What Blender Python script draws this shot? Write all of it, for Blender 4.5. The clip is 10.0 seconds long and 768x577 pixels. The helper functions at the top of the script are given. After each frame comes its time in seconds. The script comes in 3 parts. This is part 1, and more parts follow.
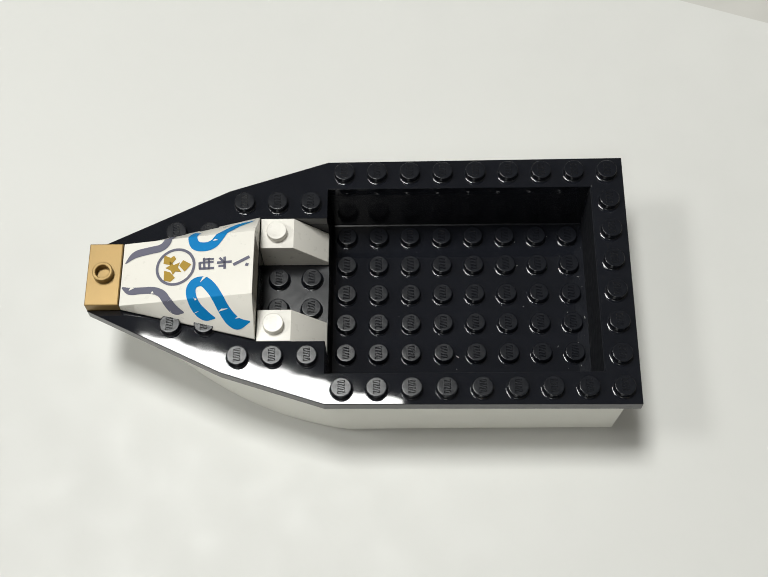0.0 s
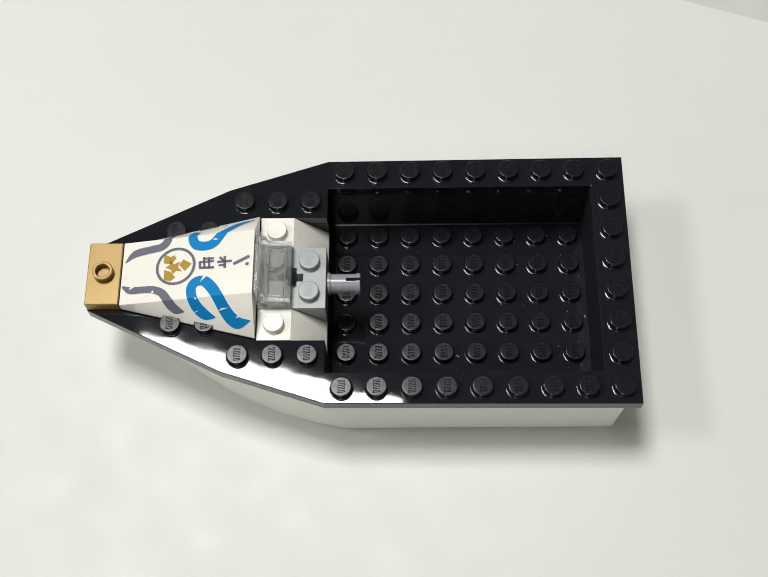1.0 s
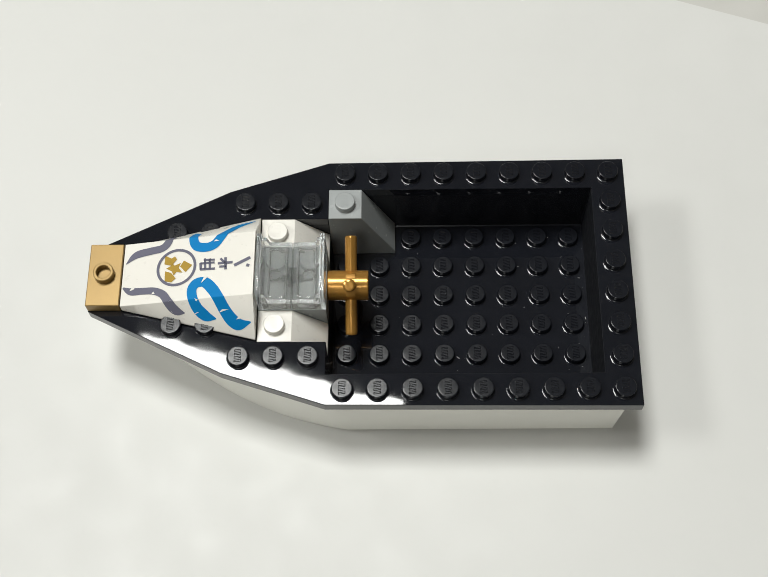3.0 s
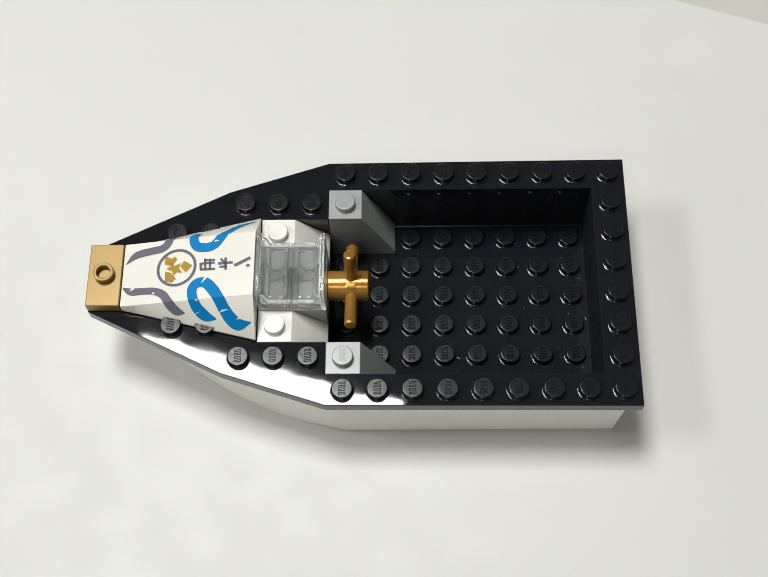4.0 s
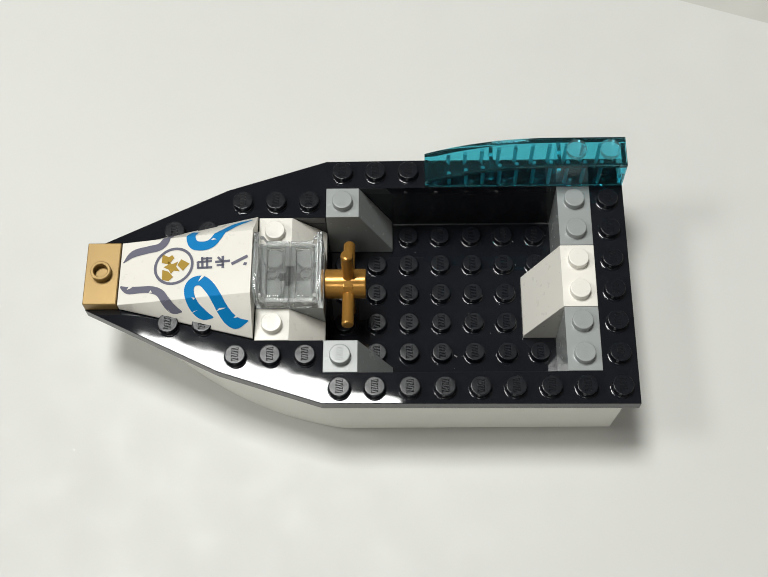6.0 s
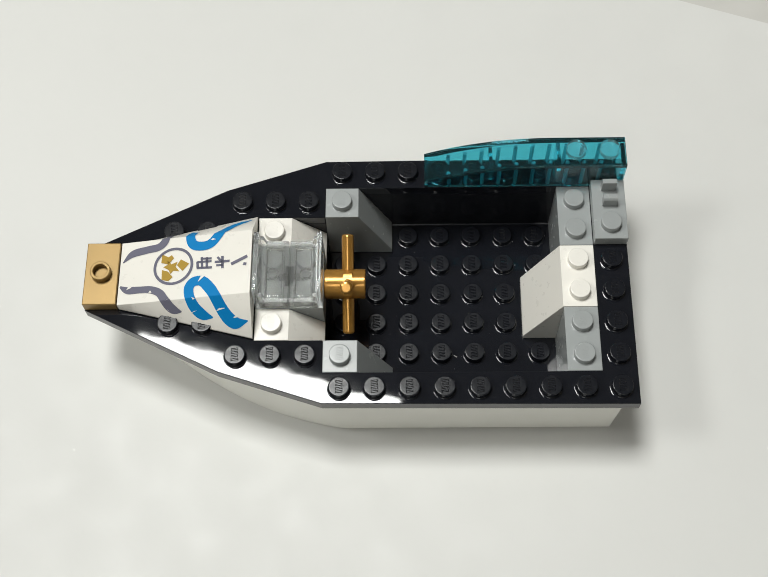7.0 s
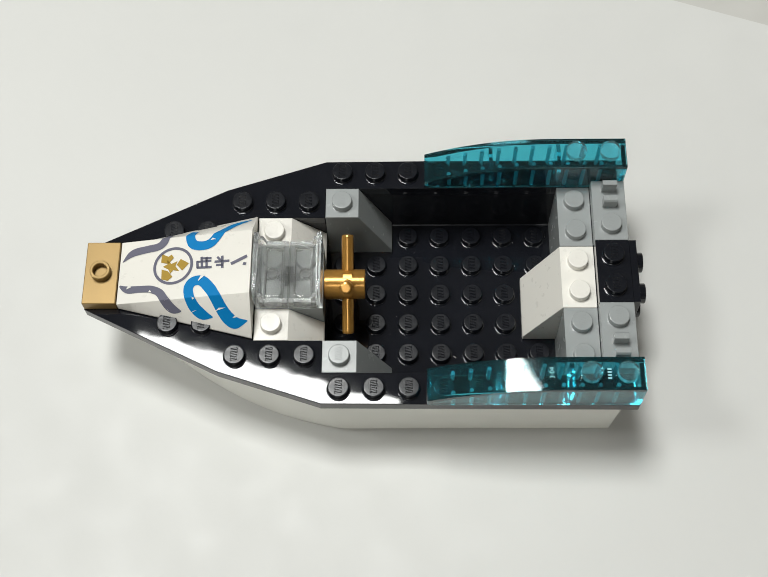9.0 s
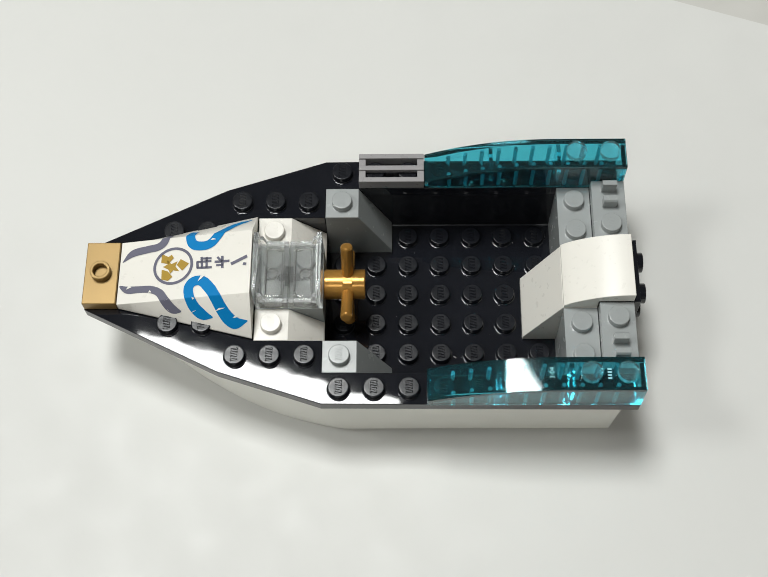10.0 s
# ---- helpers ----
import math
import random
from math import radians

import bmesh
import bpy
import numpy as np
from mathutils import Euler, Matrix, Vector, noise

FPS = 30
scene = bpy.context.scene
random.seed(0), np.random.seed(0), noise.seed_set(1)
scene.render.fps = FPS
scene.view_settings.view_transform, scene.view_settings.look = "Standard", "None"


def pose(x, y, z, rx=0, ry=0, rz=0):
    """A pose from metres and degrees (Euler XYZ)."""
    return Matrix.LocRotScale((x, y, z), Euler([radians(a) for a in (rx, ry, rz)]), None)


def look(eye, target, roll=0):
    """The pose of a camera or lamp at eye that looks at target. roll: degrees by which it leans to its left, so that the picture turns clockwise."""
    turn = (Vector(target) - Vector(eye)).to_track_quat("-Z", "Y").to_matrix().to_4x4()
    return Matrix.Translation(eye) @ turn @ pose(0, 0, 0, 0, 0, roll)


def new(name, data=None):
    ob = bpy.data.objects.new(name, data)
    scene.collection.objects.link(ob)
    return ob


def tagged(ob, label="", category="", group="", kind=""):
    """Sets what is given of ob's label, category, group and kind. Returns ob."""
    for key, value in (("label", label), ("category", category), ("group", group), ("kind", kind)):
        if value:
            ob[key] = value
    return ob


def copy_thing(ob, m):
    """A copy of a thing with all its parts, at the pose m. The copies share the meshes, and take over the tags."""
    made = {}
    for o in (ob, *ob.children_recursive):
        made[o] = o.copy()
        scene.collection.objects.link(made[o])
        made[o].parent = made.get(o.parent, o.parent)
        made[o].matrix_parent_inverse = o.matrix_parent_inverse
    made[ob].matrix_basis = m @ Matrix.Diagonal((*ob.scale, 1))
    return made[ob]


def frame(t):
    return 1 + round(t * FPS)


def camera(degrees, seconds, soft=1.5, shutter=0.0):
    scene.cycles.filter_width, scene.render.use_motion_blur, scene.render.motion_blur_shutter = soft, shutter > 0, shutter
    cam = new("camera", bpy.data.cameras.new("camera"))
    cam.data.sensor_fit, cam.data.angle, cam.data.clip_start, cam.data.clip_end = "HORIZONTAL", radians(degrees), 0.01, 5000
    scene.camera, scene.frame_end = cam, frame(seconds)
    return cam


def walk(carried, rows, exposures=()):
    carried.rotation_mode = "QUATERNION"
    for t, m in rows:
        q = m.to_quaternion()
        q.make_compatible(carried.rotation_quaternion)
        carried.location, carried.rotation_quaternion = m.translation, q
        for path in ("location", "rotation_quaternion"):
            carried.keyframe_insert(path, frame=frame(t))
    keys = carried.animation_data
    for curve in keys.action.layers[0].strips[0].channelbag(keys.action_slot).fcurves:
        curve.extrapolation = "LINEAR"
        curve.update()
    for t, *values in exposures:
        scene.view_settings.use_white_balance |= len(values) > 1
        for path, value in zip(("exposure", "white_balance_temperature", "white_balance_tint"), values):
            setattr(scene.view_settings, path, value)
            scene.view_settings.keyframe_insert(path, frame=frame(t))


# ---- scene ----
MM = 0.001
cam = camera(33.85, 10.0, soft=0.9)
EYE = Vector((10.87, -127.07, 291.64)) * MM
AIM = Vector((5.65, -2.24, 21.09)) * MM
LEAN = -2.674
STAND = look(EYE, AIM, LEAN)
TURN = math.tan(radians(33.85 / 2)) / 784


def aim(right, down, roll):
    """The camera's pose, nudged by hundredths of a degree as the stand is touched between takes."""
    return STAND @ pose(0, 0, 0, math.degrees(down * TURN), math.degrees(right * TURN), roll)


# each take: when it begins and how far the stand was nudged
TAKES = ((0, 0, 0, 0), (0.27, -0.4, 0, 0.016), (0.87, 0.2, -1.5, 0.006), (1.57, -0, 1.3, 0.182), (2.17, 1.5, 1.1, 0.043),
         (2.83, 1.7, 1.65, 0.069), (3.47, 1.9, 2.2, 0.095), (4.07, -0.7, 0, 0.012), (4.67, -0.1, -0.1, 0.096),
         (5.27, -2.9, -1.5, 0.031), (5.97, -3.65, -1.35, 0.032), (6.6, -4.4, -1.2, 0.034), (7.17, -5.7, 0.9, 0.131),
         (7.77, -4.7, -0.1, 0.321), (8.37, -5, -0.3, 0.274), (9.07, -3.3, 5, 0.187), (9.67, -4.9, -0.1, 0.255))
STEP = 1.0 / FPS
path = []
for i, (t, *nudge) in enumerate(TAKES):
    path.append((t, aim(*nudge)))
    path.append((TAKES[i + 1][0] - STEP if i + 1 < len(TAKES) else 10.0, aim(*nudge)))
walk(cam, path, exposures=(
    (0.0, 0.0, 6500, 10), (0.24, 0.0, 6500, 10), (0.27, -0.02, 6500, 10), (0.84, -0.02, 6500, 10), (0.87, 0.045, 6500, 10), (2.14, 0.045, 6500, 10),
    (2.17, 0.01, 6500, 10), (4.0, 0.02, 6500, 10), (5.2, 0.0, 6500, 10), (5.5, -0.02, 6500, 10),
    (7.1, -0.03, 6490, 10), (7.5, -0.02, 6450, 10), (8.0, -0.02, 6440, 10), (9.0, -0.04, 6450, 10), (10.0, -0.03, 6420, 10)))

# ---- world and light ----
world = bpy.data.worlds.new("world")
scene.world = world
world.use_nodes = True
world.node_tree.nodes["Background"].inputs[0].default_value = (0.8, 0.9, 1.0, 1)
world.node_tree.nodes["Background"].inputs[1].default_value = 0.05

# three ceiling panels
PANELS = ((pose(-0.28, 0.370, 1.645, 0, 0, -17), 21.6), (pose(-1.45, 0.0, 1.645, 0, 0, -17), 14.0), (pose(-0.30, -1.10, 1.645, 0, 0, -17), 4.6))
PANEL_X, PANEL_Y = 0.44, 0.50
for panel, watts in PANELS:
    lamp = bpy.data.lights.new("ceiling_panel", "AREA")
    lamp.shape, lamp.size, lamp.size_y = "RECTANGLE", PANEL_X, PANEL_Y
    lamp.energy, lamp.color = watts, (0.99, 1.0, 0.967)
    new("ceiling_panel_lamp", lamp).matrix_world = panel


# ---- materials ----
def shader(name, colour, rough=0.2, metal=0.0, transmission=0.0, ior=1.54, coat=0.0):
    m = bpy.data.materials.new(name)
    m.use_nodes = True
    b = m.node_tree.nodes["Principled BSDF"]
    b.inputs["Base Color"].default_value = (*colour, 1)
    b.inputs["Roughness"].default_value = rough
    b.inputs["Metallic"].default_value = metal
    b.inputs["Transmission Weight"].default_value = transmission
    b.inputs["IOR"].default_value = ior
    b.inputs["Coat Weight"].default_value = coat
    return m


def varied(m, colour, amount, scale, rough=None, rough_amount=0.1, bump=0.0, bump_scale=200.0, coords="Object", octaves=4):
    """Two scales of variation in tone and gloss, and a fine relief."""
    nt = m.node_tree
    b = nt.nodes["Principled BSDF"]
    tc = nt.nodes.new("ShaderNodeTexCoord")
    big = nt.nodes.new("ShaderNodeTexNoise")
    big.inputs["Scale"].default_value = scale
    big.inputs["Detail"].default_value = 5
    fine = nt.nodes.new("ShaderNodeTexNoise")
    fine.inputs["Scale"].default_value = scale * 9
    fine.inputs["Detail"].default_value = 3
    add = nt.nodes.new("ShaderNodeMath")
    add.operation = "MULTIPLY_ADD"
    add.inputs[1].default_value = 0.4
    ramp = nt.nodes.new("ShaderNodeMapRange")
    ramp.inputs["From Min"].default_value, ramp.inputs["From Max"].default_value = 0.4, 1.0
    mix = nt.nodes.new("ShaderNodeMix")
    mix.data_type = "RGBA"
    mix.inputs[6].default_value = (*[c * (1 - amount) for c in colour], 1)
    mix.inputs[7].default_value = (*[min(1, c * (1 + amount)) for c in colour], 1)
    ln = nt.links.new
    ln(tc.outputs[coords], big.inputs["Vector"])
    ln(tc.outputs[coords], fine.inputs["Vector"])
    ln(fine.outputs["Fac"], add.inputs[0])
    ln(big.outputs["Fac"], add.inputs[2])
    ln(add.outputs[0], ramp.inputs["Value"])
    ln(ramp.outputs["Result"], mix.inputs["Factor"])
    ln(mix.outputs[2], b.inputs["Base Color"])
    if rough is not None:
        rr = nt.nodes.new("ShaderNodeMapRange")
        rr.inputs["From Min"].default_value, rr.inputs["From Max"].default_value = 0.3, 0.7
        rr.inputs["To Min"].default_value, rr.inputs["To Max"].default_value = rough - rough_amount, rough + rough_amount
        ln(fine.outputs["Fac"], rr.inputs["Value"])
        ln(rr.outputs["Result"], b.inputs["Roughness"])
    if bump:
        rel = nt.nodes.new("ShaderNodeTexNoise")
        rel.inputs["Scale"].default_value = bump_scale
        rel.inputs["Detail"].default_value = octaves
        bp = nt.nodes.new("ShaderNodeBump")
        bp.inputs["Strength"].default_value = 1.0
        bp.inputs["Distance"].default_value = bump
        ln(tc.outputs[coords], rel.inputs["Vector"])
        ln(rel.outputs["Fac"], bp.inputs["Height"])
        ln(bp.outputs["Normal"], b.inputs["Normal"])
    return m


def plastic(name, colour, rough=0.16, amount=0.015, wave=0.000001, ripple=120):
    return varied(shader(name, colour, rough), colour, amount, 60, rough, rough * 0.12, wave, ripple)


def black(name, colour, gloss, wave, ripple, shine=0.5):
    """Moulded black plastic with slow waves in its polish."""
    m = varied(shader(name, colour, gloss), colour, 0.15, 60, gloss, gloss * 0.15, wave, ripple, octaves=1)
    m.node_tree.nodes["Principled BSDF"].inputs["Specular IOR Level"].default_value = shine
    return m


BLACK = black("black_plastic", (0.0100, 0.0111, 0.0150), 0.03, 0.000022, 110)
BLACK_WALL = black("satin_black_plastic", (0.0120, 0.0131, 0.0165), 0.2, 0.00001, 90, 0.3)
# stern wall black: matted against lamp reflections, its colour lifted in place of sheen
BLACK_SHEEN_LIFT = black("matt_black_lifted_for_sheen", (0.0160, 0.0170, 0.0205), 0.7, 0.00001, 90, 0.05)
BLACK_WORN = black("worn_black_stud_top", (0.0095, 0.0105, 0.0140), 0.18, 0.000010, 700, 0.25)
WHITE = plastic("white_plastic", (0.86, 0.835, 0.77), 0.30, 0.015, 0.0000004)
HULL_WHITE = plastic("hull_white_plastic", (0.84, 0.835, 0.78), 0.35)
GREY = plastic("light_grey_plastic", (0.335, 0.355, 0.354), 0.25)
PIN_GREY = plastic("pin_grey_plastic", (0.30, 0.30, 0.33), 0.25)
GRILLE_GREY = plastic("silver_grey_plastic", (0.30, 0.29, 0.295), 0.3)
GOLD = varied(shader("pearl_gold_plastic", (0.46, 0.235, 0.05), 0.22, 0.55), (0.46, 0.235, 0.05), 0.05, 90, 0.22, 0.03, 0.000001, 900)
PALE_GOLD = varied(shader("dull_gold_plastic", (0.29, 0.185, 0.058), 0.32, 0.4), (0.29, 0.185, 0.058), 0.08, 200, 0.36, 0.04, 0.000002, 1500)
TEAL = shader("teal_transparent_plastic", (0.30, 0.82, 0.91), 0.02, 0, 0.99, 1.5)
TEAL_TOP = varied(shader("scuffed_teal_transparent_plastic", (0.30, 0.82, 0.91), 0.05, 0, 0.985, 1.5), (0.30, 0.82, 0.91), 0.02, 300, 0.05, 0.012, 0.000003, 220)
# the same teal, lightened to brighten ribs and studs that stacked surfaces darken
TEAL_RIB = shader("brightened_teal_transparent_plastic", (0.42, 0.88, 0.95), 0.12, 0, 0.6, 1.3)
TEAL_STUD = shader("brightened_teal_stud_plastic", (0.55, 0.92, 0.96), 0.06, 0, 0.93, 1.3)
TEAL_EDGE = shader("teal_raised_lettering", (0.28, 0.62, 0.67), 0.35)
CLEAR = shader("clear_transparent_plastic", (0.98, 0.985, 0.98), 0.03, 0, 0.93, 1.28)
CLEAR_BASE = shader("milky_transparent_plastic", (0.97, 0.98, 0.97), 0.03, 0, 0.92, 1.35)
PRINT_BLUE = plastic("blue_print", (0.0, 0.205, 0.52), 0.55)
PRINT_GREY = plastic("grey_print", (0.15, 0.15, 0.20), 0.55)
PRINT_GOLD = plastic("ochre_print", (0.42, 0.27, 0.045), 0.55)
for ink in (PRINT_BLUE, PRINT_GREY, PRINT_GOLD):
    ink.node_tree.nodes["Principled BSDF"].inputs["Specular IOR Level"].default_value = 0.15
LINT = varied(shader("pale_lint", (0.35, 0.35, 0.34), 0.9), (0.35, 0.35, 0.34), 0.2, 400)
PAPER = varied(shader("white_paper", (0.70, 0.70, 0.675), 0.55), (0.70, 0.70, 0.675), 0.03, 9, 0.55, 0.08, 0.0009, 6)
TABLE_TOP = varied(shader("cream_table_top", (0.61, 0.60, 0.565), 0.4), (0.61, 0.60, 0.565), 0.04, 12, 0.4, 0.1)
TABLE_LEG = varied(shader("table_leg_paint", (0.5, 0.5, 0.48), 0.4), (0.5, 0.5, 0.48), 0.05, 12)
WALL = varied(shader("wall_paint", (0.50, 0.485, 0.455), 0.8), (0.50, 0.485, 0.455), 0.04, 2)
CEILING = varied(shader("ceiling_paint", (0.31, 0.31, 0.305), 0.8), (0.31, 0.31, 0.305), 0.03, 2)
FLOOR = varied(shader("floor_boards", (0.30, 0.24, 0.18), 0.5), (0.30, 0.24, 0.18), 0.15, 5)


# ---- mesh helpers (millimetres in, metres out) ----
def part(name, bm, material, parent=None, label="", at=(0, 0, 0), smooth=True, sharp=14):
    bmesh.ops.scale(bm, vec=(MM, MM, MM), verts=bm.verts)
    bmesh.ops.recalc_face_normals(bm, faces=bm.faces)
    me = bpy.data.meshes.new(name)
    bm.to_mesh(me)
    bm.free()
    me.materials.append(material)
    if len({f.material_index for f in me.polygons}) > 1:
        me.materials.append(BLACK_WORN)
    if smooth:
        me.shade_smooth()
        me.set_sharp_from_angle(angle=radians(sharp))
    ob = new(name, me)
    ob.location = Vector(at) * MM
    ob.parent = parent
    ob.visible_shadow = not (material is CLEAR and "wall" in name)
    if label:
        tagged(ob, label)
    return ob


def again(ob, parent, at):
    """One more part on the same mesh."""
    o = new(ob.name.split(".")[0], ob.data)
    o.visible_shadow = ob.visible_shadow
    o.location = Vector(at) * MM
    o.parent = parent
    return o


def bevel(bm, width, segments=2, sharp=25):
    edges = [e for e in bm.edges if len(e.link_faces) == 2 and e.calc_face_angle(0) > radians(sharp)]
    if width > 0 and edges:
        bmesh.ops.bevel(bm, geom=edges, offset=width, segments=segments, profile=0.5, affect="EDGES", clamp_overlap=True)
    return bm


def prism(points, lo, hi, axis="z", edge=0.15, into=None):
    """A polygon drawn out along an axis. Points: (x, y) for z, (x, z) for y, (y, z) for x."""
    bm = bmesh.new()

    def at(p, h):
        return {"z": (p[0], p[1], h), "y": (p[0], h, p[1]), "x": (h, p[0], p[1])}[axis]
    a = [bm.verts.new(at(p, lo)) for p in points]
    b = [bm.verts.new(at(p, hi)) for p in points]
    bm.faces.new(a)
    bm.faces.new(b[::-1])
    n = len(points)
    for i in range(n):
        bm.faces.new((a[i], b[i], b[(i + 1) % n], a[(i + 1) % n]))
    bmesh.ops.recalc_face_normals(bm, faces=bm.faces)
    bevel(bm, edge)
    return merged(into, bm)


def box(x0, x1, y0, y1, z0, z1, edge=0.15, into=None):
    return prism([(x0, y0), (x1, y0), (x1, y1), (x0, y1)], z0, z1, "z", edge, into)


def rod(radius, lo, hi, axis="z", edge=0.15, sides=32, into=None, at=(0, 0)):
    pts = [(at[0] + radius * math.cos(2 * math.pi * i / sides), at[1] + radius * math.sin(2 * math.pi * i / sides)) for i in range(sides)]
    return prism(pts, lo, hi, axis, edge, into)


def tube(outer, inner, lo, hi, edge=0.12, sides=32, into=None):
    bm = bmesh.new()
    rings = []
    for r, z in ((outer, lo), (outer, hi), (inner, hi), (inner, lo)):
        rings.append([bm.verts.new((r * math.cos(2 * math.pi * i / sides), r * math.sin(2 * math.pi * i / sides), z)) for i in range(sides)])
    for k in range(4):
        a, b = rings[k], rings[(k + 1) % 4]
        for i in range(sides):
            bm.faces.new((a[i], a[(i + 1) % sides], b[(i + 1) % sides], b[i]))
    bmesh.ops.recalc_face_normals(bm, faces=bm.faces)
    bevel(bm, edge, 2, 40)
    return merged(into, bm)


def merged(into, bm):
    if into is None:
        return bm
    me = bpy.data.meshes.new("tmp")
    bm.to_mesh(me)
    bm.free()
    into.from_mesh(me)
    bpy.data.meshes.remove(me)
    return into


def stud_bm(mark=0.05, foot=0.12, worn=0):
    """A stud turned from its outline, with its raised mark, four plain slanted oblongs. worn: the material slot of the top."""
    side, edge, n = 2.4, 0.2, 32
    line = [(1.2, 1.7), (2.1, 1.7)]
    line += [(side - edge + edge * math.sin(radians(a)), 1.7 - edge + edge * math.cos(radians(a))) for a in (0, 18, 36, 54, 72, 90)]
    line += [(side + foot - foot * math.cos(radians(a)), foot - foot * math.sin(radians(a))) for a in (0, 18, 36, 54, 72, 90)]
    bm = bmesh.new()
    rings = [[bm.verts.new((r * math.cos(2 * math.pi * i / n), r * math.sin(2 * math.pi * i / n), z + 0.004)) for i in range(n)] for r, z in line]
    for k, (one, two) in enumerate(zip(rings, rings[1:])):
        for i in range(n):
            bm.faces.new((one[i], one[(i + 1) % n], two[(i + 1) % n], two[i])).material_index = worn if k < 3 else 0
    bm.faces.new(rings[0]).material_index = worn
    for k in range(4):
        y = (k - 1.5) * 0.84
        hoops = []
        for grow, z in ((-0.03, 1.69), (0.07, 1.7 + mark), (0.17, 1.69)):
            pts = [(-0.80 + grow, y - 0.37 + grow), (0.80 - grow, y - 0.16 + grow), (0.80 - grow, y + 0.37 - grow), (-0.80 + grow, y + 0.16 - grow)]
            hoops.append([bm.verts.new((p, q, z)) for p, q in pts])
        for one, two in zip(hoops, hoops[1:]):
            for i in range(4):
                bm.faces.new((one[i], one[(i + 1) % 4], two[(i + 1) % 4], two[i]))
    return bm


RIM = 22.4          # the rim's height over the paper
U = 8.0             # one stud's pitch


def spot(x, y, z):
    """World millimetres of a place on the boat: studs from the stern, studs from the near side, height over the rim."""
    return Vector(((8 - x) * U, (y - 4) * U, RIM + z))


def thing(name, label, category, group=""):
    return tagged(new(name), label, category, group)


# ---- room ----
def build_room():
    def slab(name, x0, x1, y0, y1, z0, z1, mat, label):
        o = part(name, box(x0, x1, y0, y1, z0, z1, 0), mat)
        return tagged(o, label, name.split("_")[0], kind="structure")
    slab("floor", -2000, 2000, -1800, 2200, -790, -740, FLOOR, "brown wooden room floor under the table")
    slab("ceiling", -2000, 2000, -1800, 2200, 1660, 1720, CEILING, "plain matt white room ceiling")
    slab("wall_north", -2000, 2000, 2200, 2300, -790, 1720, WALL, "plain pale painted room wall")
    slab("wall_south", -2000, 2000, -1900, -1800, -790, 1720, WALL, "plain pale painted room wall")
    slab("wall_west", -2100, -2000, -1900, 2300, -790, 1720, WALL, "plain pale painted room wall")
    slab("wall_east", 2000, 2100, -1900, 2300, -790, 1720, WALL, "plain pale painted room wall")
    light = thing("ceiling_light", "white ceiling light panel with thin metal frame", "ceiling light", "ceiling light panels")
    light.matrix_world = PANELS[0][0]
    a, b = PANEL_X * 500, PANEL_Y * 500
    bm = box(-a - 15, a + 15, b, b + 15, -4, 14, 1)
    box(-a - 15, a + 15, -b - 15, -b, -4, 14, 1, bm)
    box(-a - 15, -a, -b, b, -4, 14, 1, bm)
    box(a, a + 15, -b, b, -4, 14, 1, bm)
    part("frame", bm, TABLE_LEG, light)
    part("backing", box(-a, a, -b, b, 6, 12, 0), CEILING, light)
    for panel, watts in PANELS[1:]:
        copy_thing(light, panel)


def build_table():
    table = thing("table", "cream topped table under a sheet of paper", "table")
    part("tabletop", box(-700, 700, -330, 470, -26, -0.6, 2), TABLE_TOP, table)
    leg = part("leg", box(-22, 22, -22, 22, -740, -26, 2), TABLE_LEG, table, at=(-640, -270, 0))
    for x, y in ((640, -270), (-640, 410), (640, 410)):
        again(leg, table, (x, y, 0))
    # the paper's far corner is turned so that its edge crosses the view's corner
    bm = bmesh.new()
    pts = [(-420.0, 273.0), (300.0, 23.3), (300.0, -300.0), (-420.0, -300.0)]
    prism(pts, -0.45, 0.0, "z", 0, bm)
    tagged(part("paper_sheet", bm, PAPER, smooth=False), "large plain white paper sheet lying on the table", "paper")


# ---- the boat ----
def plan(points):
    return [((8 - x) * U, (y - 4) * U) for x, y in points]


def eased(row, steps=6):
    """The straight side as it is, and a smooth bow curve through the stations ahead of it."""
    pts = [Vector(p) for p in row]
    pts.append(pts[-1] * 2 - pts[-2])
    out = [tuple(pts[0])]
    for i in range(1, len(pts) - 2):
        a, b, c, d = pts[i - 1:i + 3]
        if i == 1:
            a = b - (c - b).length * Vector((1, 0))
        for k in range(steps):
            t = k / steps
            out.append(tuple(0.5 * (2 * b + (c - a) * t + (2 * a - 5 * b + 4 * c - d) * t * t + (3 * b - a - 3 * c + d) * t ** 3)))
    return out + [tuple(pts[-2])]


